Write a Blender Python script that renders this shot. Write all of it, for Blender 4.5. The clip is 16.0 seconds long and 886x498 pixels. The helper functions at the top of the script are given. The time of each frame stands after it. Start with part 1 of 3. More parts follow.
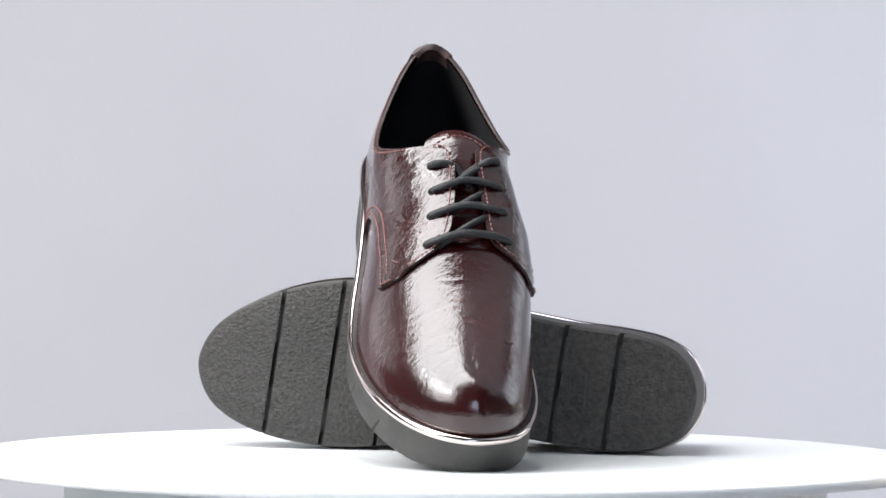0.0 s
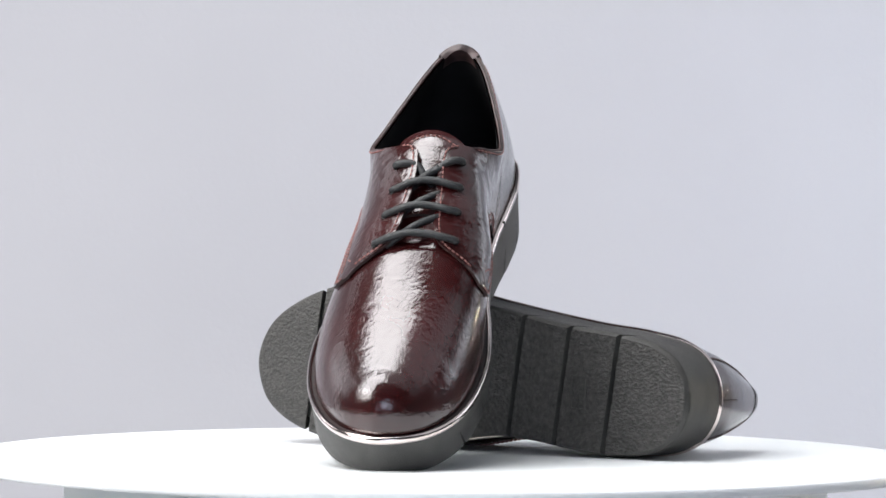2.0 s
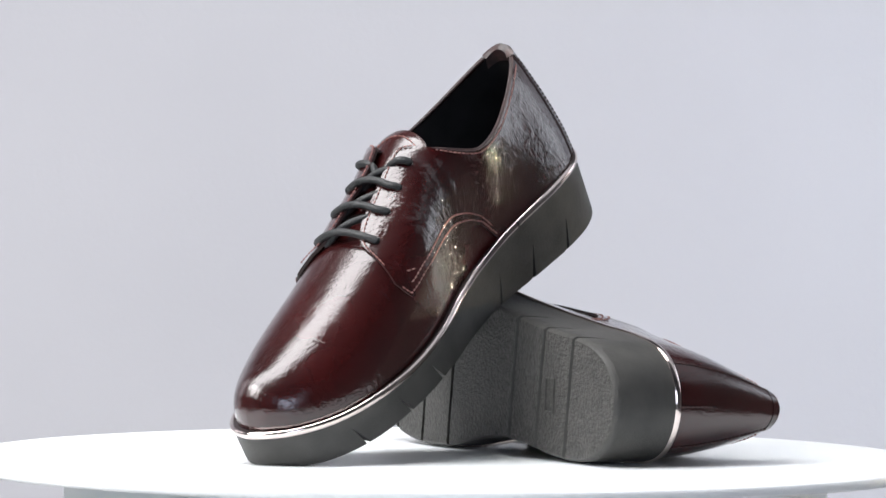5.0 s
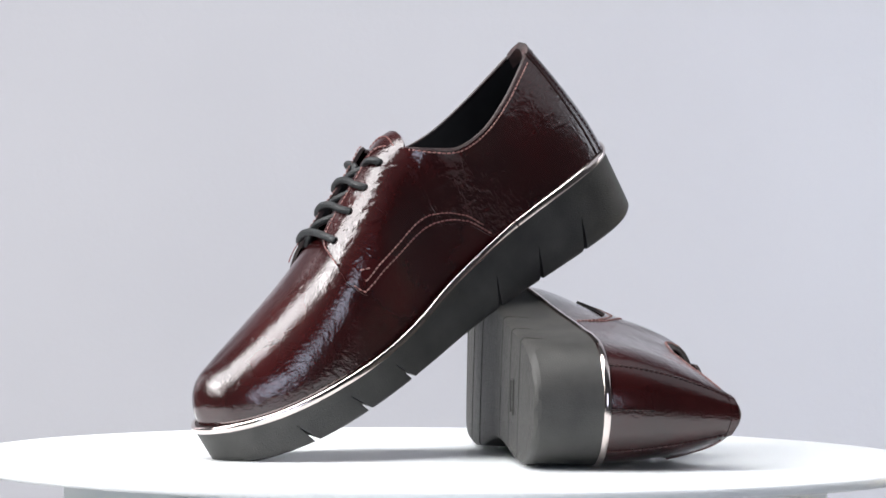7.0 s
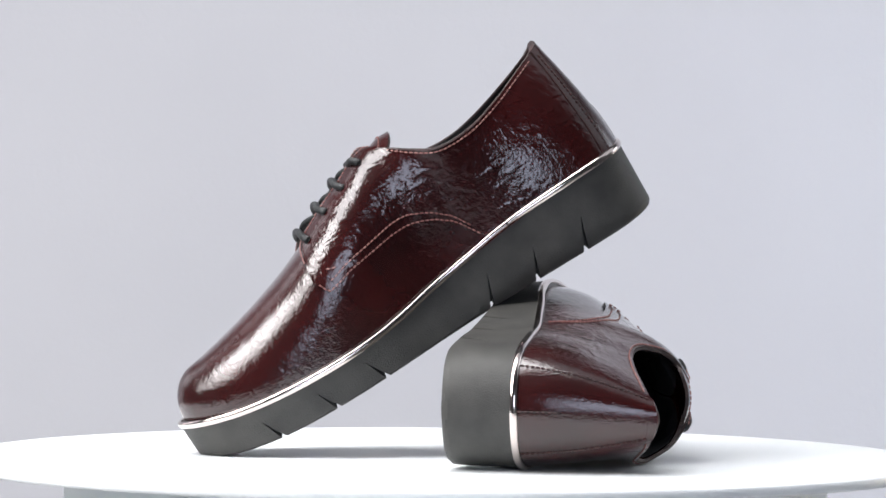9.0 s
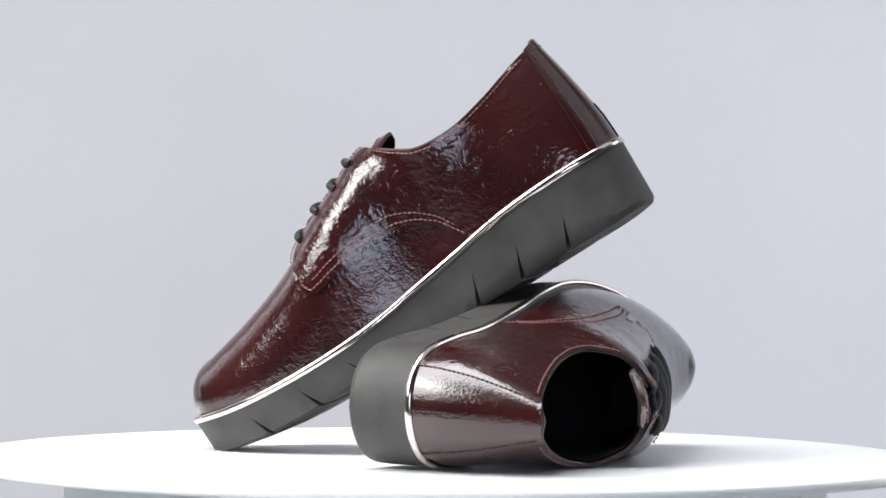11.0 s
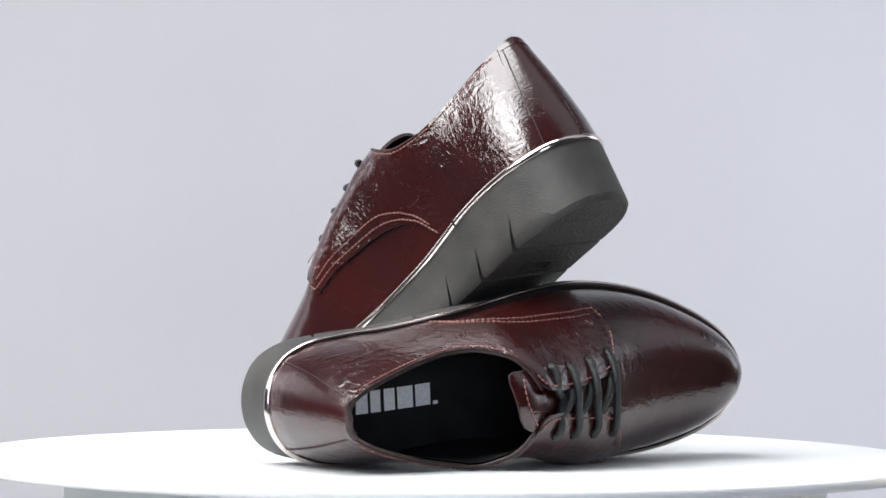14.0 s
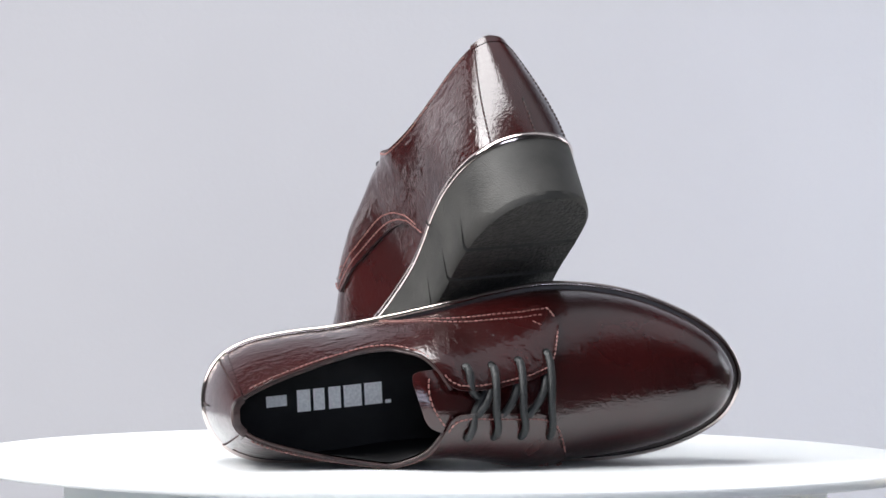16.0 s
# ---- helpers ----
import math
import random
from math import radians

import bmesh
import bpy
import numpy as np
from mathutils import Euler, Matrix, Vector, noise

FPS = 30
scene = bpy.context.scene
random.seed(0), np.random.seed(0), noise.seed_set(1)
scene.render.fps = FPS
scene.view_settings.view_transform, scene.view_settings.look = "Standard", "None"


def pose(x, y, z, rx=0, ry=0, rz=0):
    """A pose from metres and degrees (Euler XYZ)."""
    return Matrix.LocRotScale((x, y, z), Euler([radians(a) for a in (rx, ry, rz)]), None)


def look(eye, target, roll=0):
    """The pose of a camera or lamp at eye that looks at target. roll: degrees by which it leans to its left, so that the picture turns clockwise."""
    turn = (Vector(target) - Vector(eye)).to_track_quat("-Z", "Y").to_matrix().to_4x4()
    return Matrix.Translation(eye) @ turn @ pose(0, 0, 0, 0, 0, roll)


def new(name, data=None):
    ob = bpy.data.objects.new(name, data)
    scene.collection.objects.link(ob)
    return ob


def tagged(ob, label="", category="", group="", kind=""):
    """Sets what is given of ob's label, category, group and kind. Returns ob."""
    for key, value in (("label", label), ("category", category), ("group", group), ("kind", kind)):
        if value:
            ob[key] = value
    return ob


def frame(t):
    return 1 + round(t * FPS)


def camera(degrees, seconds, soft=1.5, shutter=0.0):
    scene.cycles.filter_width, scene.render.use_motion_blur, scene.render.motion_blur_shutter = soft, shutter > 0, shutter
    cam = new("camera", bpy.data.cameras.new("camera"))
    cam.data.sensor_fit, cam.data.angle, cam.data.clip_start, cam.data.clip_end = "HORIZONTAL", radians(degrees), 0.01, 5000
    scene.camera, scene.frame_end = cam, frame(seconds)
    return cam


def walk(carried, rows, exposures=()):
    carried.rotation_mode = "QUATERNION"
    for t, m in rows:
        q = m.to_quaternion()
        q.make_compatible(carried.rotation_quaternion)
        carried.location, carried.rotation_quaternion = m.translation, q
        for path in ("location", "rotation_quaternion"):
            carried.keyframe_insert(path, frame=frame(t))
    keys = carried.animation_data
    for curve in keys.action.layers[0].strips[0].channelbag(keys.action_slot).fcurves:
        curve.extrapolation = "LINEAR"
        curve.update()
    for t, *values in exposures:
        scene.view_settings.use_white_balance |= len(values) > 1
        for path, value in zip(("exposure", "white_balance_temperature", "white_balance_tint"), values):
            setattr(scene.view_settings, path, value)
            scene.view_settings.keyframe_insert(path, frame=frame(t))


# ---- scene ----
TOP = 0.80                     # height of the turntable's top
SPIN = -10.2267                # degrees a second, clockwise from above
EYE = (0.0, -1.75, TOP + 0.1142)
cam = camera(15.19, 16.0, soft=1.6)
CAMPOSE = look(EYE, (EYE[0] - 0.00142 * 5, EYE[1] + 5, EYE[2] - 0.00329 * 5), 0.475)
walk(cam, [(0.0, CAMPOSE), (16.0, CAMPOSE)], exposures=[(0.0, 0.0), (16.0, 0.0)])

# ---- light ----
world = bpy.data.worlds.new("room_dusk")
world.use_nodes = True
world.node_tree.nodes["Background"].inputs[0].default_value = (0.75, 0.8, 0.9, 1)
world.node_tree.nodes["Background"].inputs[1].default_value = 0.05
scene.world = world


def area_lamp(name, eye, target, size_x, size_y, watts, colour):
    data = bpy.data.lights.new(name, "AREA")
    data.shape, data.size, data.size_y, data.energy, data.color = "RECTANGLE", size_x, size_y, watts, colour
    ob = new(name, data)
    ob.matrix_world = look(eye, target)
    return ob


area_lamp("softbox_lamp", (-0.72, -0.3, TOP + 1.25), (-0.25, -0.1, TOP), 0.8, 1.8, 47, (0.985, 0.985, 1.0))
area_lamp("side_softbox_lamp", (-1.45, -0.8, TOP + 0.9), (0, 0, TOP + 0.1), 0.9, 0.8, 20, (1.0, 0.985, 0.975))
# unseen fill panel, added for the dim sheen from the upper right
area_lamp("upper_right_fill_lamp", (1.05, 0.0, TOP + 1.5), (0.35, 0, TOP), 1.2, 2.0, 4.6, (0.88, 0.93, 1.0))
area_lamp("window_lamp", (0.35, -3.1, TOP + 0.45), (0.1, 0, TOP + 0.1), 1.3, 1.0, 19, (0.72, 0.8, 1.0))
# added unseen panel, reflected broadly in the heel counters
area_lamp("east_fill_lamp", (2.08, 1.0, TOP + 0.84), (0.2, 0, TOP + 0.1), 0.92, 1.0, 6.3, (0.86, 0.91, 1.0))
# its weaker western counterpart, added to lift the toe's left side
area_lamp("west_fill_lamp", (-2.0, 0.92, TOP + 1.0), (-0.2, 0, TOP + 0.1), 0.84, 1.08, 3.9, (0.95, 0.95, 1.0))
# two unseen fills, added to brighten the backdrop, bluer on the right
area_lamp("backdrop_fill_lamp", (-1.25, 0.8, TOP + 0.3), (-0.1, 1.7, TOP + 0.05), 0.5, 0.8, 2.1, (0.97, 0.95, 1.0))
area_lamp("backdrop_fill_lamp_cool", (1.25, 0.8, TOP + 0.3), (0.78, 1.7, TOP + 0.16), 0.5, 0.8, 7.0, (0.75, 0.85, 1.0))
area_lamp("spot_lamp", (1.5, 0.85, TOP + 0.1), (0, 0, TOP + 0.08), 0.016, 0.016, 2.2, (1.0, 0.84, 0.58))


# ---- materials ----
def material(name, colour, rough=0.5, metal=0.0, coat=0.0, coat_rough=0.05, spec=0.5):
    m = bpy.data.materials.new(name)
    m.use_nodes = True
    b = m.node_tree.nodes["Principled BSDF"]
    b.inputs["Base Color"].default_value = (*colour, 1)
    b.inputs["Roughness"].default_value = rough
    b.inputs["Metallic"].default_value = metal
    b.inputs["Coat Weight"].default_value = coat
    b.inputs["Coat Roughness"].default_value = coat_rough
    b.inputs["Specular IOR Level"].default_value = spec
    return m


def vary(m, dark, light, scale, detail=5.0, stretch=(1, 1, 1)):
    """Colour that wanders between two shades."""
    n, l = m.node_tree.nodes, m.node_tree.links
    co, mp, tex, ramp = n.new("ShaderNodeTexCoord"), n.new("ShaderNodeMapping"), n.new("ShaderNodeTexNoise"), n.new("ShaderNodeValToRGB")
    mp.inputs["Scale"].default_value = stretch
    tex.inputs["Scale"].default_value, tex.inputs["Detail"].default_value = scale, detail
    ramp.color_ramp.elements[0].position, ramp.color_ramp.elements[1].position = 0.3, 0.72
    ramp.color_ramp.elements[0].color, ramp.color_ramp.elements[1].color = (*dark, 1), (*light, 1)
    l.new(co.outputs["Object"], mp.inputs[0]), l.new(mp.outputs[0], tex.inputs[0])
    l.new(tex.outputs[0], ramp.inputs[0]), l.new(ramp.outputs[0], n["Principled BSDF"].inputs["Base Color"])
    return m


def relief(m, layers):
    """Layers of bump: kind of texture, scale, strength, depth in metres, stretch."""
    n, l = m.node_tree.nodes, m.node_tree.links
    co, last = n.new("ShaderNodeTexCoord"), None
    for kind, scale, strength, depth, stretch in layers:
        mp, bump = n.new("ShaderNodeMapping"), n.new("ShaderNodeBump")
        tex = n.new("ShaderNodeTexVoronoi" if kind == "cells" else "ShaderNodeTexNoise")
        mp.inputs["Scale"].default_value = stretch
        tex.inputs["Scale"].default_value = scale
        if kind == "cells":
            tex.feature = "SMOOTH_F1"
        else:
            tex.inputs["Detail"].default_value = 3.0
            tex.inputs["Distortion"].default_value = {"creases": 0.9, "folds": 0.8}.get(kind, 0.0)
            if kind == "folds":
                tex.noise_type = "RIDGED_MULTIFRACTAL"
        bump.inputs["Strength"].default_value, bump.inputs["Distance"].default_value = strength, depth
        l.new(co.outputs["Object"], mp.inputs[0]), l.new(mp.outputs[0], tex.inputs[0])
        l.new(tex.outputs[0], bump.inputs["Height"])
        if last:
            l.new(last.outputs[0], bump.inputs["Normal"])
        last = bump
    b = n["Principled BSDF"]
    l.new(last.outputs[0], b.inputs["Normal"]), l.new(last.outputs[0], b.inputs["Coat Normal"])
    return m


def patent(name, layers):
    m = material(name, (0.05, 0.01, 0.01), 0.42, 0.0, 1.0, 0.02, 0.1)
    m.node_tree.nodes["Principled BSDF"].inputs["Coat IOR"].default_value = 1.65
    vary(m, (0.019, 0.0021, 0.0022), (0.038, 0.0036, 0.0035), 22)
    return relief(m, layers)


VAMP = patent("burgundy_patent", [("noise", 900, 0.25, 0.0004, (1, 1, 1)), ("creases", 330, 0.26, 0.0006, (1, 1.6, 1)), ("folds", 120, 0.18, 0.0008, (1.7, 0.8, 1)), ("creases", 95, 0.12, 0.0015, (1.6, 1, 1)), ("noise", 38, 0.18, 0.0025, (1, 1, 1))])
QUARTER = patent("creased_burgundy_patent", [("noise", 900, 0.16, 0.0004, (1, 1, 1)), ("folds", 250, 0.38, 0.0006, (1.3, 1, 0.8)), ("creases", 430, 0.26, 0.0007, (1.2, 1, 0.85)), ("folds", 105, 0.42, 0.001, (0.75, 1, 1.4)), ("noise", 50, 0.2, 0.003, (1.3, 1, 0.8))])
COUNTER = patent("smooth_burgundy_patent", [("noise", 800, 0.4, 0.0004, (1, 1, 1)), ("creases", 240, 0.2, 0.0007, (1, 1, 0.5)), ("noise", 45, 0.16, 0.0015, (1, 1, 1))])
EDGE = relief(vary(material("cut_leather_edge", (0.03, 0.015, 0.015), 0.6), (0.015, 0.01, 0.01), (0.05, 0.025, 0.022), 200), [("noise", 900, 0.4, 0.0004, (1, 1, 1))])
LINING = relief(vary(material("black_textile_lining", (0.011, 0.011, 0.012), 0.8, spec=0.2), (0.008, 0.008, 0.009), (0.015, 0.015, 0.016), 60), [("noise", 1500, 0.3, 0.0003, (1, 1, 1))])
PIPING = relief(vary(material("worn_brown_binding", (0.03, 0.016, 0.016), 0.45), (0.014, 0.008, 0.009), (0.07, 0.038, 0.036), 160), [("noise", 900, 0.5, 0.0004, (1, 1, 1))])
RUBBER = relief(vary(material("dark_grey_rubber", (0.045, 0.043, 0.04), 0.55), (0.030, 0.029, 0.027), (0.058, 0.056, 0.051), 60, 12.0), [("noise", 1300, 0.65, 0.0005, (1, 1, 1)), ("noise", 60, 0.15, 0.001, (1, 1, 1))])
TREAD = relief(vary(material("pebbled_dark_rubber", (0.045, 0.043, 0.04), 0.6), (0.024, 0.023, 0.021), (0.066, 0.063, 0.058), 420), [("noise", 600, 1.0, 0.0024, (1, 1, 1)), ("noise", 1500, 0.5, 0.0007, (1, 1, 1))])
CHROME = relief(material("rose_metal_band", (0.72, 0.63, 0.60), 0.14, 1.0), [("noise", 90, 0.12, 0.001, (1, 1, 1))])
LACE = relief(vary(material("waxed_charcoal_cord", (0.02, 0.022, 0.023), 0.5), (0.010, 0.011, 0.012), (0.025, 0.027, 0.028), 900), [("cells", 1300, 0.7, 0.0006, (1, 1, 1))])
THREAD = vary(material("rust_pink_thread", (0.24, 0.085, 0.075), 0.6), (0.14, 0.054, 0.048), (0.36, 0.175, 0.155), 500)
DARK_THREAD = vary(material("dark_brown_thread", (0.03, 0.012, 0.012), 0.6), (0.016, 0.007, 0.007), (0.06, 0.026, 0.024), 500)
WELT = vary(material("black_welt", (0.012, 0.01, 0.01), 0.4), (0.008, 0.006, 0.006), (0.03, 0.018, 0.016), 150)
HOLE = material("eyelet_shadow_black", (0.004, 0.004, 0.004), 0.8)
PRINT = vary(material("silver_white_print", (0.8, 0.8, 0.8), 0.5), (0.65, 0.65, 0.66), (0.88, 0.88, 0.88), 800)
WHITE = relief(vary(material("white_acrylic", (0.85, 0.88, 0.89), 0.35), (0.83, 0.865, 0.875), (0.865, 0.89, 0.9), 6), [("noise", 200, 0.05, 0.0004, (1, 1, 1))])
WHITE.node_tree.nodes["Principled BSDF"].inputs["Subsurface Weight"].default_value = 0.9
WHITE.node_tree.nodes["Principled BSDF"].inputs["Subsurface Radius"].default_value = (1.0, 1.0, 1.0)
WHITE.node_tree.nodes["Principled BSDF"].inputs["Subsurface Scale"].default_value = 0.006
FROST = vary(material("pale_plastic", (0.91, 0.94, 0.95), 0.4), (0.89, 0.93, 0.94), (0.92, 0.95, 0.96), 8)
WALL = relief(vary(material("lilac_grey_backdrop", (0.58, 0.575, 0.605), 0.85), (0.55, 0.545, 0.575), (0.59, 0.585, 0.615), 2.2), [("noise", 120, 0.15, 0.002, (1, 1, 1))])
# floor out of view, pale to throw light up at the drum
FLOOR = relief(vary(material("pale_grey_floor", (0.5, 0.5, 0.5), 0.6), (0.46, 0.46, 0.46), (0.54, 0.54, 0.53), 5), [("noise", 80, 0.1, 0.001, (1, 1, 1))])
# made-up enclosure out of view, dark so that the leather mirrors darkness
SHELL = vary(material("dark_unseen_shell", (0.09, 0.09, 0.095), 0.9), (0.08, 0.08, 0.085), (0.1, 0.1, 0.105), 3)


# ---- mesh helpers ----
def solid(name, verts, faces, mats, parent=None, label="", smooth=True, index=None, unit=1.0):
    me = bpy.data.meshes.new(name)
    me.from_pydata([tuple(float(c) * unit for c in v) for v in verts], [], [tuple(int(i) for i in f) for f in faces])
    for m in mats if isinstance(mats, (list, tuple)) else [mats]:
        me.materials.append(m)
    if smooth:
        me.polygons.foreach_set("use_smooth", [True] * len(me.polygons))
    if index is not None:
        me.polygons.foreach_set("material_index", index)
    bm = bmesh.new()
    bm.from_mesh(me)
    bmesh.ops.remove_doubles(bm, verts=bm.verts, dist=1e-5)
    bmesh.ops.dissolve_degenerate(bm, edges=bm.edges, dist=1e-6)
    bmesh.ops.recalc_face_normals(bm, faces=bm.faces)
    bm.to_mesh(me)
    bm.free()
    me.set_sharp_from_angle(angle=radians(42))
    ob = new(name, me)
    if parent:
        ob.parent = parent
    if label:
        tagged(ob, label)
    return ob


def box(name, lo, hi, mat, parent=None, label=""):
    v = [(x, y, z) for x in (lo[0], hi[0]) for y in (lo[1], hi[1]) for z in (lo[2], hi[2])]
    f = [(0, 1, 3, 2), (4, 6, 7, 5), (0, 4, 5, 1), (2, 3, 7, 6), (0, 2, 6, 4), (1, 5, 7, 3)]
    return solid(name, v, f, mat, parent, label, smooth=False)


def lathe(name, profile, mat, parent=None, label="", n=128):
    v, f, k = [], [], len(profile)
    for i in range(n):
        a = 2 * math.pi * i / n
        v += [(r * math.cos(a), r * math.sin(a), z) for r, z in profile]
    for i in range(n):
        for j in range(k - 1):
            f.append((i * k + j, (i + 1) % n * k + j, (i + 1) % n * k + j + 1, i * k + j + 1))
    return solid(name, v, f, mat, parent, label)


def grid_faces(rows, cols, closed=False, base=0):
    f = []
    for i in range(rows - 1):
        for j in range(cols if closed else cols - 1):
            k = (j + 1) % cols
            f.append((base + i * cols + j, base + i * cols + k, base + (i + 1) * cols + k, base + (i + 1) * cols + j))
    return f


def spline(ts, pts):
    """Smooth curve through pts at ts: returns a function of arrays."""
    ts, pts = np.array(ts, float), np.array(pts, float)
    flat = pts.ndim == 1
    if flat:
        pts = pts[:, None]
    d = np.diff(pts, axis=0) / np.diff(ts)[:, None]
    h = np.diff(ts)[:, None]
    m = np.vstack([d[:1], (d[:-1] * h[1:] + d[1:] * h[:-1]) / (h[1:] + h[:-1]), d[-1:]])

    def at(t):
        t = np.clip(np.asarray(t, float), ts[0], ts[-1])
        i = np.clip(np.searchsorted(ts, t, side="right") - 1, 0, len(ts) - 2)
        w = ts[i + 1] - ts[i]
        s = ((t - ts[i]) / w)[..., None]
        w = w[..., None]
        out = (2 * s**3 - 3 * s**2 + 1) * pts[i] + (s**3 - 2 * s**2 + s) * w * m[i] + (3 * s**2 - 2 * s**3) * pts[i + 1] + (s**3 - s**2) * w * m[i + 1]
        return out[..., 0] if flat else out
    return at


def along(pts, n=None, step=None):
    """Points evenly spaced along a polyline."""
    pts = np.array(pts, float)
    s = np.concatenate([[0], np.cumsum(np.linalg.norm(np.diff(pts, axis=0), axis=1))])
    n = n or max(2, int(s[-1] / step) + 1)
    q = np.linspace(0, s[-1], n)
    return np.stack([np.interp(q, s, pts[:, k]) for k in range(pts.shape[1])], 1)


def tube(pts, radius, sides=8):
    """Vertices and faces of a round cord along pts, with closed ends."""
    pts = np.array(pts, float)
    t = np.gradient(pts, axis=0)
    t /= np.linalg.norm(t, axis=1)[:, None]
    up = np.array([0.31, 0.2, 0.93])
    v, n = [], len(pts)
    rad = np.broadcast_to(np.asarray(radius, float), (n,))
    for p, d, r in zip(pts, t, rad):
        a = np.cross(d, up)
        a /= np.linalg.norm(a)
        b = np.cross(d, a)
        v += [p + r * (math.cos(w) * a + math.sin(w) * b) for w in np.arange(sides) * 2 * math.pi / sides]
    f = grid_faces(n, sides, True)
    f += [tuple(range(sides))[::-1], tuple((n - 1) * sides + k for k in range(sides))]
    return v, f


# ---- the place ----
def build_room():
    # only the north wall is in view; the others shape light and reflections
    for name, lo, hi, m, label in (
            ("wall_north", (-2.6, 1.7, 0), (2.6, 1.85, 2.9), WALL, "smooth lilac-grey studio backdrop wall"),
            ("wall_south", (-2.6, -3.35, 0), (2.6, -3.2, 2.9), SHELL, "unseen dark grey wall added for dark reflections"),
            ("wall_east", (2.6, -3.35, 0), (2.75, 1.85, 2.9), SHELL, "unseen dark grey wall added for dark reflections"),
            ("wall_west", (-2.75, -3.35, 0), (-2.6, 1.85, 2.9), SHELL, "unseen dark grey wall added for dark reflections"),
            ("floor", (-2.75, -3.35, -0.1), (2.75, 1.85, 0), FLOOR, "unseen pale grey floor that bounces light up to the drum"),
            ("ceiling", (-2.75, -3.35, 2.9), (2.75, 1.85, 3.0), SHELL, "unseen dark grey ceiling added for dark reflections")):
        tagged(box(name, lo, hi, m), label, name.split("_")[0], kind="structure")


def build_turntable():
    """A white disc that turns on a pale fixed drum."""
    stand = tagged(new("turntable_stand"), "pale plastic drum stand under the turning display disc", "stand")
    h = TOP - 0.009
    lathe("drum", [(0.0, 0.0), (0.205, 0.0), (0.205, 0.02), (0.2, 0.025), (0.2, h - 0.004), (0.197, h), (0.0, h)], FROST, stand)
    disc = tagged(new("turntable_disc"), "round white glossy display disc turning under the shoes", "turntable")
    disc.location = (0, 0, TOP)
    r = 0.2545
    lathe("top_plate", [(0, -0.0088), (0.1, -0.0088), (0.1, -0.0052), (r - 0.002, -0.0052), (r - 0.002, 0), (0, 0)], WHITE, disc, n=256)
    lathe("rim", [(r - 0.0021, -0.0052), (r - 0.001, -0.0052), (r, -0.0042), (r, -0.001), (r - 0.0003, -0.0003), (r - 0.001, 0), (r - 0.0021, 0)], WHITE, disc, n=256)
    return disc


build_room()
DISC = build_turntable()

# ---- shoe: forms in millimetres, x from heel to toe, y to the inner side, z up ----
INNER = [(0, 0), (2.2, 12), (9, 22.5), (20, 29), (40, 32.5), (65, 31.5), (87, 29), (110, 28.5), (130, 31), (155, 36.5), (183, 40.5), (205, 40.5), (223, 38.5), (240, 34), (253, 28), (262, 21.2), (268, 12.2), (271, 0)]
OUTER = [(2.2, -12), (9, -22.5), (20, -29), (40, -33), (65, -35), (87, -37.8), (120, -43), (150, -48.5), (175, -51.3), (200, -49.5), (223, -43.6), (240, -36), (253, -28), (262, -20), (268, -11)]
RIM_TOP = spline([0, 13, 30, 72, 105, 125, 145, 166, 182, 213, 245, 260, 271], [40.6, 40, 39.8, 37.4, 32.2, 29, 25.3, 22.9, 22.2, 22.9, 26.6, 30, 33])
RIM_LOW = spline([0, 13, 30, 72, 105, 125, 145, 166, 182, 213, 245, 260, 271], [36.8, 36.2, 36, 33.6, 28.4, 25.2, 21.5, 19.1, 18.4, 19.1, 22.8, 26.2, 29.2])
GROUND = spline([0, 19, 43, 100, 150, 198, 215, 229, 245, 257, 271], [2.6, 1.3, 1.3, 0.9, 0.3, 0.1, 0.5, 1.5, 3.7, 6.4, 11.5])
SLIT = lambda x: np.interp(x, [95, 150], [17.5, 12.5])   # height of the slits in the sole
LOOP = np.array(INNER + OUTER[::-1] + [INNER[0]], float)
_d = np.concatenate([[0], np.cumsum(np.linalg.norm(np.diff(LOOP, axis=0), axis=1) ** 0.8)])
_k = 3                          # overlap, so that the seam at the heel is smooth
_ts = np.concatenate([_d[-1 - _k:-1] - _d[-1], _d, _d[1:1 + _k] + _d[-1]])
_ps = np.vstack([LOOP[-1 - _k:-1], LOOP, LOOP[1:1 + _k]])
LOOP = along(spline(_ts, _ps)(np.linspace(0, _d[-1], 1600)), n=601)[:-1]


def inset(d):
    """The plan outline moved inwards by d, as a closed ring."""
    t = np.roll(LOOP, -1, 0) - np.roll(LOOP, 1, 0)
    n = np.stack([t[:, 1], -t[:, 0]], 1) / np.linalg.norm(t, axis=1)[:, None]
    return LOOP + d * n


def half_width(x, inner, d=0.0):
    ring = inset(d)
    k = int(np.argmax(ring[:, 0]))
    side = ring[:k + 1] if inner else np.vstack([ring[k:], ring[:1]])[::-1]
    return np.interp(x, side[:, 0], side[:, 1])


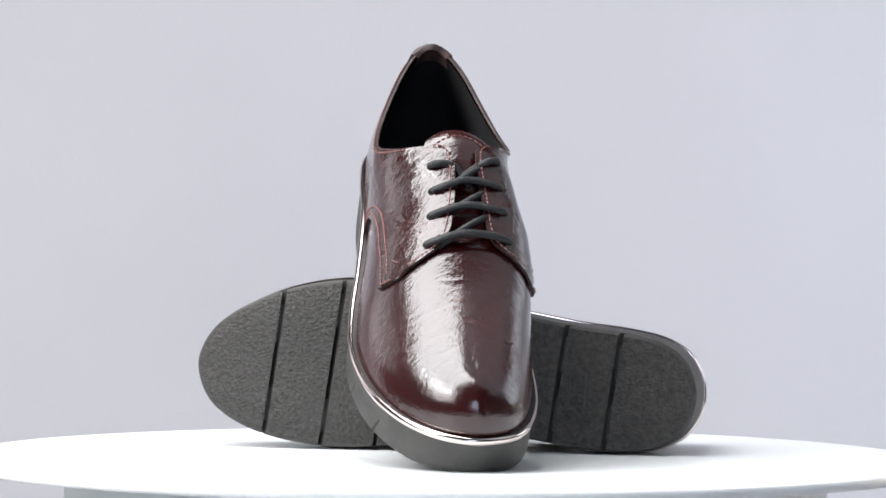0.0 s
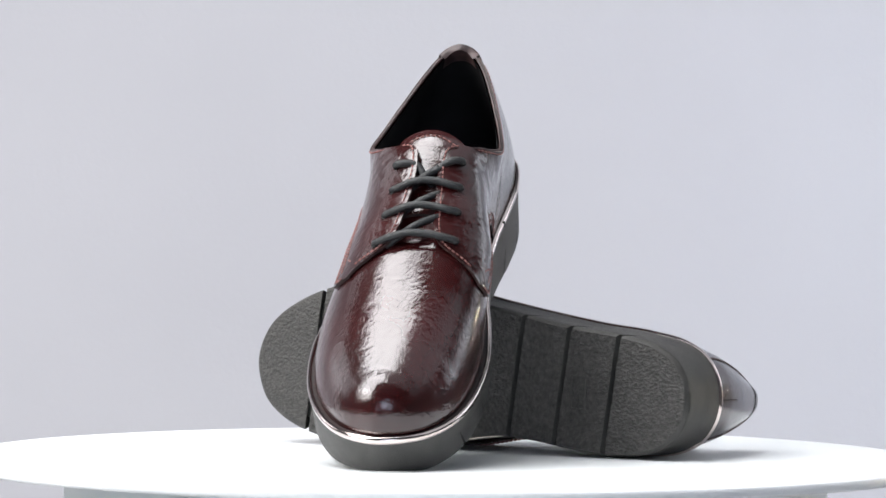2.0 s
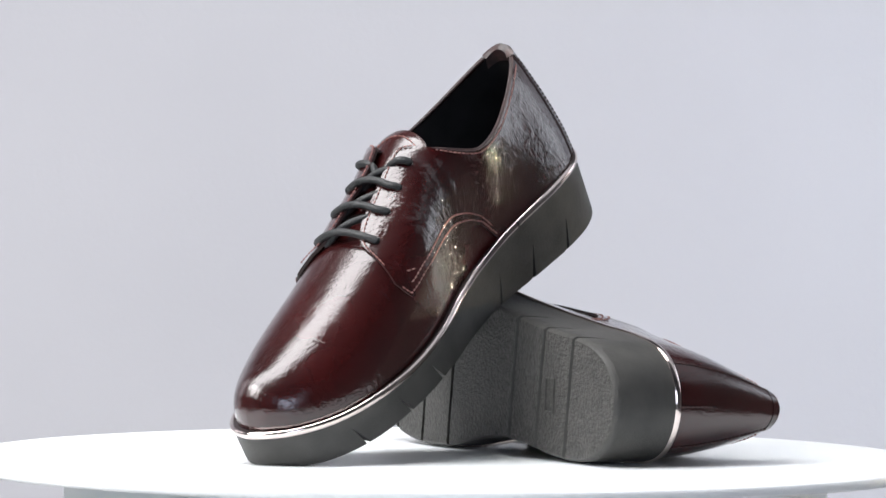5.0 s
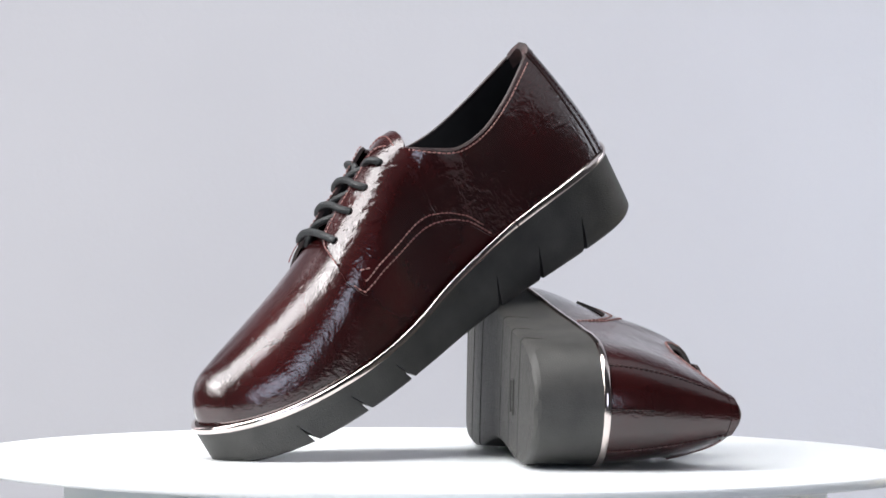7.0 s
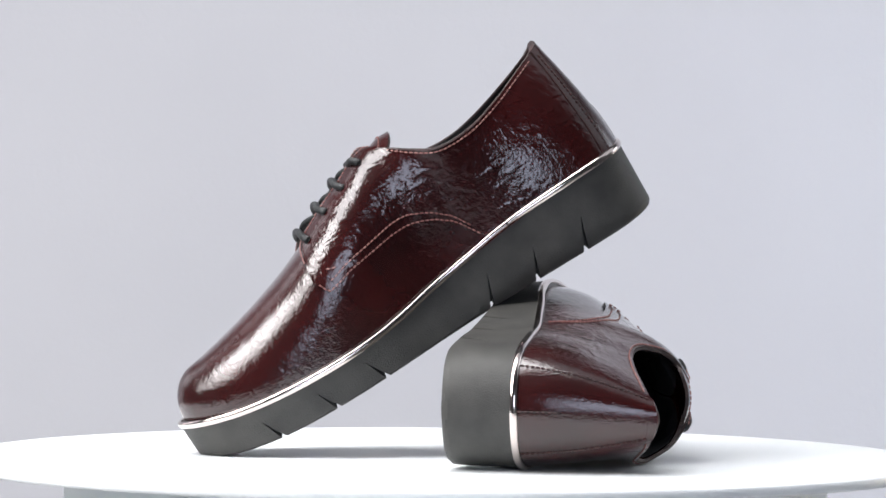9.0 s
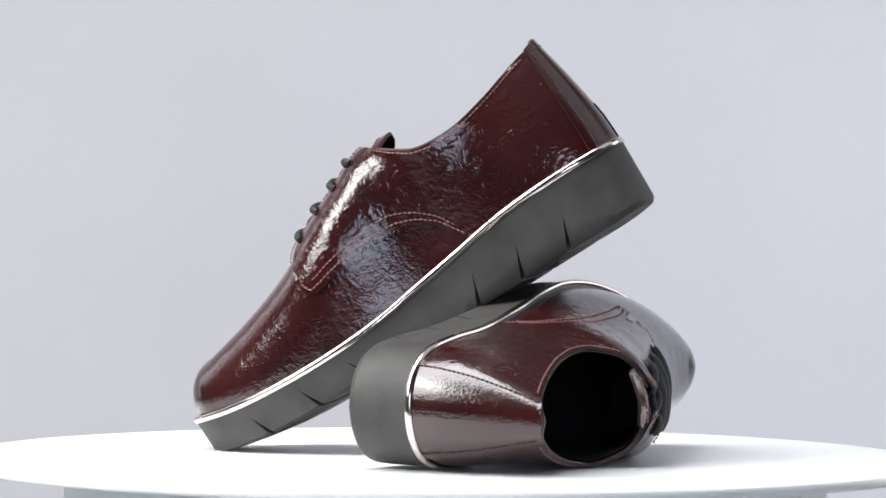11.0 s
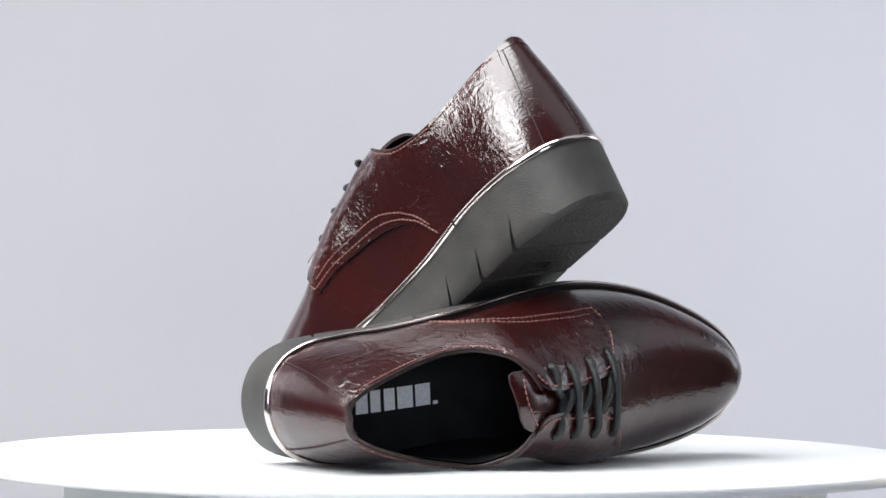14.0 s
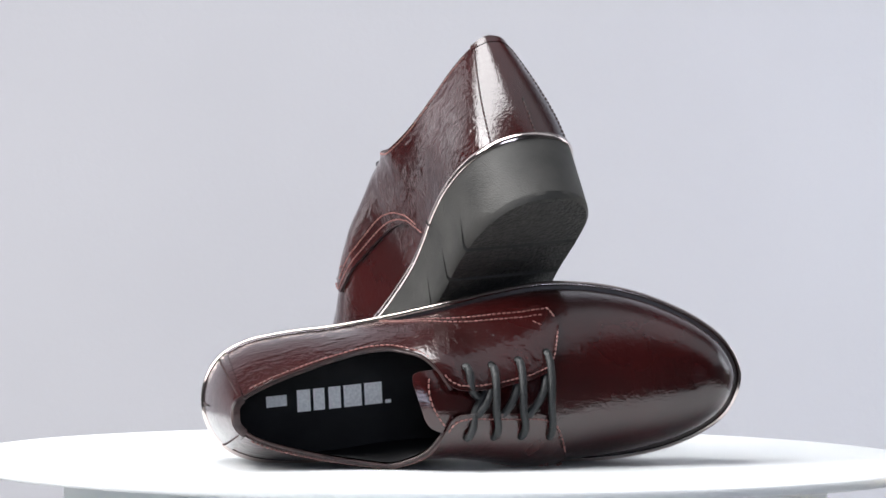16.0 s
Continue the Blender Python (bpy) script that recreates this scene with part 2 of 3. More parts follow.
# top line and ridge: foot of the column, its upper end, roundness, fullness
TOPS = [  # x of the foot; x, y, z of the head; dome
    (0, 12, 0, 106.0, 0), (8, 14, 7.0, 104.2, 0), (25, 26, 15.2, 99.8, 0), (45, 46, 23.0, 92.6, 0), (65, 66, 28.6, 87.8, 0.05), (86, 85, 31, 88.2, 0.15),
    (98, 97, 27.5, 94, 0.35), (105, 105, 22.5, 99.2, 0.55), (112, 112, 14, 102.6, 0.75), (118, 118, 5, 103.6, 0.9), (126, 125, 0, 100.8, 1), (137, 136.5, 0, 95, 1),
    (150, 149.5, 0, 89.3, 1), (165, 164.5, 0, 82.0, 1), (178, 177.5, 0, 76.2, 1), (190, 189, 0, 71.4, 1), (205, 203, 0, 66.4, 1), (222, 218, 0, 61.8, 1),
    (236, 229, 0, 58.9, 1), (247, 237, 0, 57.0, 1), (255, 242, 0, 55.8, 1), (262, 245.5, 0, 55.3, 1), (268, 247.5, 0, 55, 1)]
RIDGE = spline([0, 90, 105, 130, 165, 190, 215, 240, 271], [0, 0.5, 2, 4, 3, 1.5, 0, -1, -1.5])
FEET = {}
for _inner in (True, False):
    _ring = inset(3.2)
    _top = int(np.argmax(_ring[:, 0]))
    _side = _ring[:_top + 1] if _inner else np.vstack([_ring[_top:], _ring[:1]])[::-1]
    _s = np.concatenate([[0], np.cumsum(np.linalg.norm(np.diff(_side, axis=0), axis=1))])
    _keys = np.interp([max(row[0], _side[0, 0]) for row in TOPS], np.maximum.accumulate(_side[:, 0]) + np.arange(len(_side)) * 1e-9, _s)
    _keys[0], _keys[-1] = 0, _s[-1]
    _keys = np.concatenate([[-_keys[1]], _keys, [2 * _keys[-1] - _keys[-2]]])
    FEET[_inner] = (_side, _s, spline(np.arange(-1, len(TOPS) + 1), _keys))
HEADS = spline(np.arange(-1, len(TOPS) + 1), [(TOPS[1][1], -TOPS[1][2], TOPS[1][3])] + [(r[1], r[2], r[3]) for r in TOPS] + [(TOPS[-2][1], TOPS[-2][2], TOPS[-2][3])])
DOME = spline(np.arange(len(TOPS)), [r[4] for r in TOPS])
DIP = lambda u: np.interp(u, [0, 1, 2, 4, 6, 7, 8, 9], [0, 0.3, 2, 3, 3.2, 3, 1.6, 0])
FULL_INNER = spline([0, 5, 7, 9, 12, 14, 16, 18, len(TOPS) - 1], [0.85, 0.8, 0.7, 0.66, 0.68, 0.76, 0.87, 0.93, 0.95])
BULGE = lambda u: np.interp(u, [4, 6, 8, 12, 13, 14, 15, 17], [0, 3, 6.3, 8.3, 7, 5, 3, 0])
FULL_OUTER = spline([0, 8, 11, 15, 17, len(TOPS) - 1], [0.94, 1.0, 1.06, 1.06, 1.0, 0.96])
UX = np.array([r[0] for r in TOPS], float)
U_END = len(TOPS) - 1


def u_at(x):
    """Column number of the upper whose foot lies at x."""
    return np.interp(x, UX, np.arange(len(TOPS)))


LEAN = [0.0]                   # millimetres by which the heel's top leans to the inner side
COLLAR = [lambda u: np.interp(u, [2, 5], [1.0, 1.12])]   # share by which the outer top line spreads


def skin0(inner, u, v):
    side, s, keys = FEET[inner]
    q = keys(u)
    fx, fy = np.interp(q, s, side[:, 0]), np.interp(q, s, side[:, 1])
    fz = RIM_TOP(fx) - 1.2
    head = HEADS(u)
    sg = 1 if inner else -1
    hx, hy, hz = head[..., 0], RIDGE(head[..., 0]) + LEAN[0] * np.clip((75 - head[..., 0]) / 60, 0, 1) + sg * head[..., 1] * (np.interp(u, [2, 5], [1.0, 1.06]) if inner else COLLAR[0](u)), head[..., 2]
    if not inner:
        hz = hz - DIP(u)
    k = np.clip(DOME(u), 0, 1)
    ang = np.clip(v, 0, 1) * math.pi / 2
    full = FULL_INNER(u) if inner else FULL_OUTER(u)
    a = (1 - k) * np.clip(v, 0, 1) ** 1.7 + k * (1 - np.cos(ang) ** full)
    b = (1 - k) * v + k * np.sin(ang) ** full
    swell = BULGE(u) * np.sin(math.pi * np.clip(v, 0, 1)) if inner else 0.0
    return np.stack([fx + (hx - fx) * a, fy + (hy - fy) * a + swell, fz + (hz - fz) * b], -1)


def skin(inner, u, v, out=0.0):
    """Point of the upper's surface, moved outwards by out."""
    u, v = np.broadcast_arrays(np.asarray(u, float), np.asarray(v, float))
    p = skin0(inner, u, v)
    if np.all(np.asarray(out) == 0):
        return p
    e = 0.012
    v0, v1 = np.clip(v - e, 0.002, 0.985), np.clip(v + e, 0.002, 0.985)
    v1 = np.maximum(v1, v0 + e)
    ua, ub = u - 0.05, u + 0.05
    before = np.where((ua < 0)[..., None], skin0(not inner, np.abs(ua), v), skin0(inner, np.abs(ua), v))
    after = np.where((ub > U_END)[..., None], skin0(not inner, np.minimum(ub, 2 * U_END - ub), v), skin0(inner, np.minimum(ub, U_END), v))
    n = np.cross(after - before, skin0(inner, u, v1) - skin0(inner, u, v0))
    n *= -1 if inner else 1
    n = n / (np.linalg.norm(n, axis=-1, keepdims=True) + 1e-9)
    n = np.where((n[..., 2:] < -0.6), -n, n)
    return p + n * np.asarray(out)[..., None]


def v_of_z(inner, u, z):
    """How far up its column the surface reaches height z."""
    vs = np.linspace(0, 1, 80)
    out = []
    for a, b in zip(np.atleast_1d(u), np.atleast_1d(z)):
        out.append(np.interp(b, skin0(inner, np.full(80, a), vs)[:, 2], vs))
    return np.array(out)


def v_of_y(inner, u, gap):
    """How far up its column the surface comes within gap of the ridge."""
    vs = np.linspace(0, 1, 120)
    out = []
    for a, b in zip(np.atleast_1d(u), np.atleast_1d(gap)):
        q = skin0(inner, np.full(120, float(a)), vs)
        out.append(np.interp(-b, -np.abs(q[:, 1] - RIDGE(q[-1, 0])), vs))
    return np.array(out)


def build_shoe(name, flip, label):
    """One shoe with all its parts; flip -1 makes the mirror image."""
    shoe = tagged(new(name), label, "shoe", group="pair of shoes")

    def piece(nm, v, f, m, parent=None, lab="", smooth=True, index=None):
        v = np.array(v, float) * (1, flip, 1)
        v[:, 0] += 2.2 * np.clip((v[:, 0] - 190) / 81, 0, 2) - 3.0 * np.clip((75 - v[:, 0]) / 75, 0, 2) ** 1.25 * (1 - 0.8 * np.clip((v[:, 2] - 55) / 50, 0, 1))
        return solid(nm, v, f, m, parent or shoe, lab, smooth, index, unit=0.001)

    def sheet(nm, m, inner, u, vlo, vhi, out, thick, rows=18, parent=None, lab=""):
        """A leather panel with thickness: columns u, from vlo to vhi."""
        w = np.linspace(0, 1, rows)
        uu = np.repeat(u[:, None], rows, 1)
        vv = vlo[:, None] + (vhi - vlo)[:, None] * w
        proud = 2.0 * (w ** 2)[None, :] * np.clip((u - u_at(100)) / (u_at(125) - u_at(100)), 0, 1)[:, None] * np.clip((u_at(176.5) - u) / 0.8, 0.25, 1)[:, None]
        a = skin(inner, uu, vv, out + proud)
        b = skin(inner, uu, vv, out - thick + proud * 0.9)
        n, k = a.shape[:2]
        v = np.vstack([a.reshape(-1, 3), b.reshape(-1, 3)])
        f = grid_faces(n, k) + grid_faces(n, k, base=n * k)
        idx = [0] * len(f)
        border = [(i * k, (i + 1) * k) for i in range(n - 1)] + [(i * k + k - 1, (i + 1) * k + k - 1) for i in range(n - 1)]
        border += [(j, j + 1) for j in range(k - 1)] + [((n - 1) * k + j, (n - 1) * k + j + 1) for j in range(k - 1)]
        for p, q in border:
            f.append((p, q, q + n * k, p + n * k))
            idx.append(1)
        return piece(nm, v, f, [m, EDGE], parent, lab, index=idx)

    # sole: wall, seven tread blocks, metal band, welt
    n = len(LOOP)
    wall = []
    cut = GROUND(LOOP[:, 0]) + np.minimum(SLIT(LOOP[:, 0]), np.interp(LOOP[:, 0], [18, 34, 242, 256], [3.5, 20, 20, 3.5]))
    cut = np.minimum(cut, RIM_LOW(LOOP[:, 0]) - 1.5)
    lev = [(inset(0.88), cut - 0.2), (inset(0.88), cut + 0.8), (inset(0.6), cut * 0.5 + RIM_LOW(LOOP[:, 0]) * 0.5), (inset(0.3), RIM_LOW(LOOP[:, 0]) + 0.4), (inset(8), RIM_LOW(LOOP[:, 0]) + 0.4)]
    for xy, z in lev:
        wall += [(p[0], p[1], h) for p, h in zip(xy, z)]
    midsole = piece("midsole", wall, grid_faces(len(lev), n, True), RUBBER, lab="dark grey rubber wedge wall")

    low = GROUND(LOOP[:, 0]) + 2.6
    core = [(inset(8), cut + 2), (inset(8), low), (inset(16), low), (inset(26), low)]
    piece("sole_core", [(p[0], p[1], h) for xy, z in core for p, h in zip(xy, z)], grid_faces(len(core), n, True), RUBBER)

    TIPS = {d: (float(inset(d)[:, 0].min()) + 0.005, float(inset(d)[:, 0].max()) - 0.005) for d in (0.9, 1.1, 2.6)}
    cuts = [-1.0, 46.5, 75, 103, 168, 197.5, 229, 272.0]
    for j in range(7):
        lo, hi = cuts[j], cuts[j + 1]
        m = 64 if j in (0, 6) else 24
        w = np.linspace(0, 1, m)
        if j == 0:
            w = 1 - np.cos(w * math.pi / 2)
        if j == 6:
            w = np.sin(w * math.pi / 2)
        secs = []
        for q in w:
            def edge_x(y, z_share):
                lean_lo, lean_hi = (-6.5 if j <= 3 else 6.5), (-6.5 if j <= 2 else 6.5)
                gap = 1.35 * (1 - z_share) + 0.02
                a = max(lo + 0.09 * (y - 32) + lean_lo * z_share + gap, 0.75) if j > 0 else 0.75
                b = min(hi + 0.09 * (y - 32) + lean_hi * z_share - gap, 270.25) if j < 6 else 270.25
                return a + (b - a) * q
            sec = []
            for inner in (True, False):
                col = []
                for z_share, d in ((1.0, 0.9), (0.93, 0.9), (0.5, 0.9), (0.1, 1.1), (0.0, 2.6)):
                    y = 32.0 if inner else -36.0
                    for _ in range(5):
                        x = min(max(edge_x(y, z_share), TIPS[d][0]), TIPS[d][1])
                        y = float(half_width(x, inner, d))
                    g = float(GROUND(x))
                    top = min(g + float(SLIT(x)), float(RIM_LOW(x)) - 1.5)
                    col.append((x, y, g + (top - g) * z_share if z_share > 0 else g + 0.05))
                sec += col if inner else col[::-1]
                if inner:
                    ya, yb = col[-1][1], float(half_width(col[-1][0], False, 2.6))
                    for r in (0.25, 0.5, 0.75):
                        y = ya + (yb - ya) * r
                        x = min(max(edge_x(y, 0.0), TIPS[2.6][0]), TIPS[2.6][1])
                        sec.append((x, y, float(GROUND(x)) - 0.15))
            if (j == 0 and q == w[0]) or (j == 6 and q == w[-1]):
                # the two sides meet at the tip
                total = len(sec)
                sec = [(p[0], (p[1] + sec[total - 1 - i][1]) / 2, p[2]) for i, p in enumerate(sec)]
            secs.append(sec)
        k = len(secs[0])
        v = [p for s in secs for p in s]
        f = grid_faces(m, k, True)
        idx = [1 if (i % k) in range(4, 8) else 0 for i in range(len(f))]
        if j > 0:
            f.append(tuple(range(k)))
            idx.append(0)
        if j < 6:
            f.append(tuple((m - 1) * k + i for i in range(k))[::-1])
            idx.append(0)
        block = piece("tread_block", v, f, [RUBBER, TREAD], index=idx)
        if j == 1:
            vv, ff = [], []
            def bar(x0, x1, y0, y1, h=1.0):
                b = len(vv)
                vv.extend([(x, y, float(GROUND(x)) + z) for x in (x0, x1) for y in (y0, y1) for z in (-h, 0.4)])
                ff.extend([tuple(b + i for i in q) for q in ((0, 1, 3, 2), (4, 6, 7, 5), (0, 4, 5, 1), (2, 3, 7, 6), (0, 2, 6, 4), (1, 5, 7, 3))])
            bar(57, 58, -9, 9), bar(65, 66, -9, 9), bar(57.8, 65.2, -9, -8.2), bar(57.8, 65.2, 8.2, 9)
            for i in range(5):
                bar(59, 61, -6.6 + 2.8 * i, -5 + 2.8 * i, 0.5)
                bar(62.2, 64, -6.6 + 2.8 * i, -5 + 2.8 * i, 0.5)
            piece("moulded_badge", vv, ff, RUBBER, block, "raised oblong badge in the rubber", smooth=False)

    # metal band round the shoe
    x = LOOP[:, 0]
    h0, h1 = RIM_LOW(x), RIM_TOP(x)
    band = [(inset(1.0), h0), (inset(-0.2), h0 + 0.1), (inset(-0.7), h0 + 0.9), (inset(-0.8), (h0 + h1) / 2), (inset(-0.6), h1 - 0.8), (inset(0.1), h1 - 0.1), (inset(0.9), h1), (inset(1.6), h1 - 0.6)]
    v = [(p[0], p[1], h) for xy, z in band for p, h in zip(xy, z)]
    piece("metal_band", v, grid_faces(len(band), n, True), CHROME, lab="shiny rose-silver metal band")
    jx, jy = 74.0, float(half_width(74.0, True, -0.9))
    jz0, jz1 = float(RIM_LOW(jx)), float(RIM_TOP(jx))
    piece("band_joint", [(jx + a + (c - jz0) * 0.15, b, c) for a in (-0.35, 0.35) for b in (jy - 1.0, jy + 0.15) for c in (jz0 + 0.2, jz1)],
          [(0, 1, 3, 2), (4, 6, 7, 5), (0, 4, 5, 1), (2, 3, 7, 6), (0, 2, 6, 4), (1, 5, 7, 3)], HOLE, lab="narrow dark joint in the metal band", smooth=False)
    welt = [(inset(1.2), h1 - 1.2), (inset(2.2), h1 - 1.0), (inset(3.4), h1 - 0.9), (inset(6), h1 - 0.9)]
    v = [(p[0], p[1], h) for xy, z in welt for p, h in zip(xy, z)]
    piece("welt", v, grid_faces(len(welt), n, True), WELT, lab="thin black welt")

    # vamp over toe and instep, both halves in one skin
    us = np.linspace(u_at(84), U_END, 110)
    rows = 40
    vs = np.linspace(0, 1, rows)
    halves, f = [], []

    def sunk(u):
        """The leather lies deeper under the laces than in front of them and at the sides."""
        xf = np.interp(u, np.arange(len(TOPS)), UX)
        along_x = -4.0 * np.clip((171 - xf) / 12, 0, 1) * np.clip((xf - 112) / 8, 0, 1)
        return along_x[:, None] * np.clip((vs - 0.55) / 0.2, 0, 1)

    for i, inner in enumerate((True, False)):
        halves.append(skin(inner, us[:, None] + 0 * vs, vs + 0 * us[:, None], sunk(us)).reshape(-1, 3))
        f += grid_faces(len(us), rows, base=i * len(us) * rows)
    piece("vamp", np.vstack(halves), f, VAMP, lab="glossy burgundy patent vamp")

    # lining seen through the opening, and the insole
    us = np.linspace(0, u_at(200), 90)
    halves, f = [], []
    for i, inner in enumerate((True, False)):
        halves.append(skin(inner, us[:, None] + 0 * vs, vs * 0.995 + 0 * us[:, None], sunk(us) - 1.4).reshape(-1, 3))
        f += grid_faces(len(us), rows, base=i * len(us) * rows)
    piece("lining", np.vstack(halves), f, LINING, lab="matt black lining")
    xs = np.linspace(4.5, 215, 60)
    v = []
    for q in xs:
        a, b = float(half_width(q, True, 4.0)), float(half_width(q, False, 4.0))
        for r in np.linspace(0, 1, 13):
            v.append((q, a + (b - a) * r, float(RIM_TOP(q)) + 1.0 + 2.2 * abs(2 * r - 1) ** 3))
    insole = piece("insole", v, grid_faces(60, 13), LINING, lab="black padded insole with a pale print")
    # print on the insole: plain shapes in place of the maker's name
    vv, ff = [], []
    for x0, x1, ya, yb in ((36, 46, -3.6, 2.0), (51, 57.5, -5.2, 5.8), (59, 64.5, -5.2, 5.8), (66.5, 72.5, -5.2, 5.8), (74, 83, -5.2, 5.8), (84.5, 93.5, -5.2, 5.8), (95, 98, 4.2, 6)):
        b = len(vv)
        vv += [(px - 5.5, py + 0.8 + 0.05 * (66 - px), float(RIM_TOP(px - 5.5)) + 1.6) for px, py in ((x0, ya), (x1, ya), (x1, yb), (x0, yb))]
        ff.append((b, b + 1, b + 2, b + 3))
    piece("print", vv, ff, PRINT, insole, "pale printed block shapes", smooth=False)

    # quarters
    arc_x = [80, 86, 90, 94, 102, 114, 128, 142, 158, 168, 171.6, 174, 176.5]
    arc_z = [25, 33, 39.5, 45.2, 52, 57, 58.2, 57, 54.8, 52.2, 52.0, 56, 62]
    arc = spline(arc_x, arc_z)
    gap = spline([112, 115, 118, 124, 135, 150, 163, 168, 171, 173, 175, 176.5], [13, 9.5, 6.8, 5.4, 5.6, 7, 9.2, 11.5, 16, 22, 29, 33])
    back_x = 13.5

    def bounds(inner, u):
        xf = np.interp(u, np.arange(len(TOPS)), UX)
        lo = np.where(xf < 84, 0.0, v_of_z(inner, u, arc(xf)))
        top = np.where(xf < 113, 1.0, v_of_y(inner, u, gap(xf)))
        return lo, np.maximum(top, lo + 0.004)

    stitches, dark_stitches = [], []

    def stitch_row(inner, us_, vs_, out, pitch=2.6, rows=None):
        pts = skin(inner, np.array(us_), np.array(vs_), np.full(len(us_), out))
        (stitches if rows is None else rows).append(along(pts, step=pitch * 0.25))

    for inner in (True, False):
        us = np.concatenate([np.linspace(u_at(back_x), u_at(84), 40), np.linspace(u_at(84.5), u_at(176.5), 90)])
        lo, top = bounds(inner, us)
        q = sheet("quarter", QUARTER, inner, us, lo, top, 1.8, 1.6, rows=34, lab="creased burgundy patent quarter")
        # thread: arc twice, front edge, facing and top line
        for d in (0.035, 0.085):
            uu = np.linspace(u_at(86.5 + 40 * d), u_at(172 - 30 * d), 130)
            a, b = bounds(inner, uu)
            stitch_row(inner, uu, np.minimum(a + d, b), 1.95)
        uu = np.linspace(u_at(114), u_at(174.3), 120)
        a, b = bounds(inner, uu)
        stitch_row(inner, uu, b - 0.03, 3.75)
        uu = np.concatenate([np.linspace(u_at(171), u_at(174.6), 14)])
        a, b = bounds(inner, uu)
        stitch_row(inner, uu, a + 0.03, 2.3)
        uu = np.linspace(u_at(18), u_at(114), 90)
        stitch_row(inner, uu, np.full(90, 0.965), 1.95)
        # end of the arc: a small box of thread
        uu = np.linspace(u_at(163), u_at(168), 8)
        a, b = bounds(inner, uu)
        stitch_row(inner, uu, a + np.linspace(0.13, 0.18, 8), 1.95)
        # back edge beside the counter
        stitch_row(inner, u_at(np.interp(np.linspace(0, 1, 60), [0, 0.5, 1], [13.6, 13.0, 11.6])) - 0.1, np.linspace(0.02, 0.97, 60), 2.75, rows=dark_stitches)
    # heel counter across the back
    m = 26
    us = np.linspace(0, 1, m)
    rows2 = 26
    w = np.linspace(0, 1, rows2)
    width = np.interp(w, [0, 0.5, 1], [float(u_at(15.5)), float(u_at(14.6)), float(u_at(12.6))])
    outer, inside = [], []
    for inner, sweep in ((False, us[::-1]), (True, us[1:])):
        for q in sweep:
            outer.append(skin(inner, q * width, w, np.full(rows2, 2.5)))
            inside.append(skin(inner, q * width, w, np.full(rows2, 0.4)))
    outer, inside = np.array(outer), np.array(inside)
    cn = len(outer)
    v = np.vstack([outer.reshape(-1, 3), inside.reshape(-1, 3)])
    f = grid_faces(cn, rows2) + grid_faces(cn, rows2, base=cn * rows2)
    idx = [0] * len(f)
    for p, q in [(i * rows2 + e, (i + 1) * rows2 + e) for i in range(cn - 1) for e in (0, rows2 - 1)] + [(e * rows2 + j, e * rows2 + j + 1) for e in (0, cn - 1) for j in range(rows2 - 1)]:
        f.append((p, q, q + cn * rows2, p + cn * rows2))
        idx.append(1)
    counter = piece("heel_counter", v, f, [COUNTER, EDGE], lab="smooth glossy burgundy heel counter", index=idx)
    dart = skin(True, np.full(20, 0.0), np.linspace(0.02, 0.34, 20), np.full(20, 2.75))
    dark_stitches.append(along(dart, step=0.7))
    vv, ff = tube(dart, 0.35, 5)
    piece("dart_seam", vv, ff, HOLE, counter, "short dark seam")
    # tab folded over the top of the heel
    prof = []
    span = np.concatenate([-us[::-1], us[1:]]) * float(u_at(12.6))
    for q in span:
        inner = q > 0
        o1, o2, o3 = skin(inner, abs(q), 0.95, 2.8), skin(inner, abs(q), 1.0, 2.6), skin(inner, abs(q), 1.0, -1.9)
        o4 = skin(inner, abs(q), 0.9, -2.0)
        o1, o2, o3, o4 = [np.array(o).reshape(3) for o in (o1, o2, o3, o4)]
        arch = 1.3 * (1 - (q / span[-1]) ** 2)
        prof.append([o1, o2 * 0.7 + o1 * 0.3, o2 + (0, 0, 0.3 + 0.5 * arch), o2 * 0.75 + o3 * 0.25 + (0, 0, 0.8 + arch), o2 * 0.35 + o3 * 0.65 + (0, 0, 0.8 + arch), o3 + (0, 0, 0.3 + 0.4 * arch), o4])
    prof = np.array(prof)
    piece("heel_tab", prof.reshape(-1, 3), grid_faces(len(prof), 7), [COUNTER, PIPING], lab="dark burgundy tab folded over the heel",
          index=[0 if i % 6 < 2 else 1 for i in range((len(prof) - 1) * 6)])

    # binding round the opening
    ring = []
    for inner, uu in ((True, np.linspace(0.0, u_at(117), 90)), (False, np.linspace(u_at(117), 0.0, 90))):
        ring.append(skin(inner, uu, np.full(90, 1.0), np.full(90, 0.1)))
    for i, r in enumerate(ring):
        vv, ff = tube(along(r, n=120), 0.75, 8)
        piece("collar_binding", vv, ff, PIPING, lab="worn dark binding along the opening")

    # tongue
    slim = 1.0 if flip > 0 else 0.84
    tw = spline([100.5, 101.5, 104, 109, 118, 150], [3.0, 8, 14, 18, 19.5, 17] if flip > 0 else [9.0, 12, 14.2, 15.4, 16.4, 17])
    lift = 0.0 if flip > 0 else 2.0
    tz = spline([100, 106, 118, 130, 150], [106.8 + lift, 106.8 + lift, 102.6 + lift * 0.5, 97.0, 86.2])
    xs = np.concatenate([np.linspace(100.5, 106, 12), np.linspace(107, 150, 26)])
    ups, downs = [], []
    skew = 0.0 if flip > 0 else -0.28
    for q0 in xs:
        for r in np.linspace(-1, 1, 21):
            y = r * float(tw(q0))
            q = q0 - skew * y
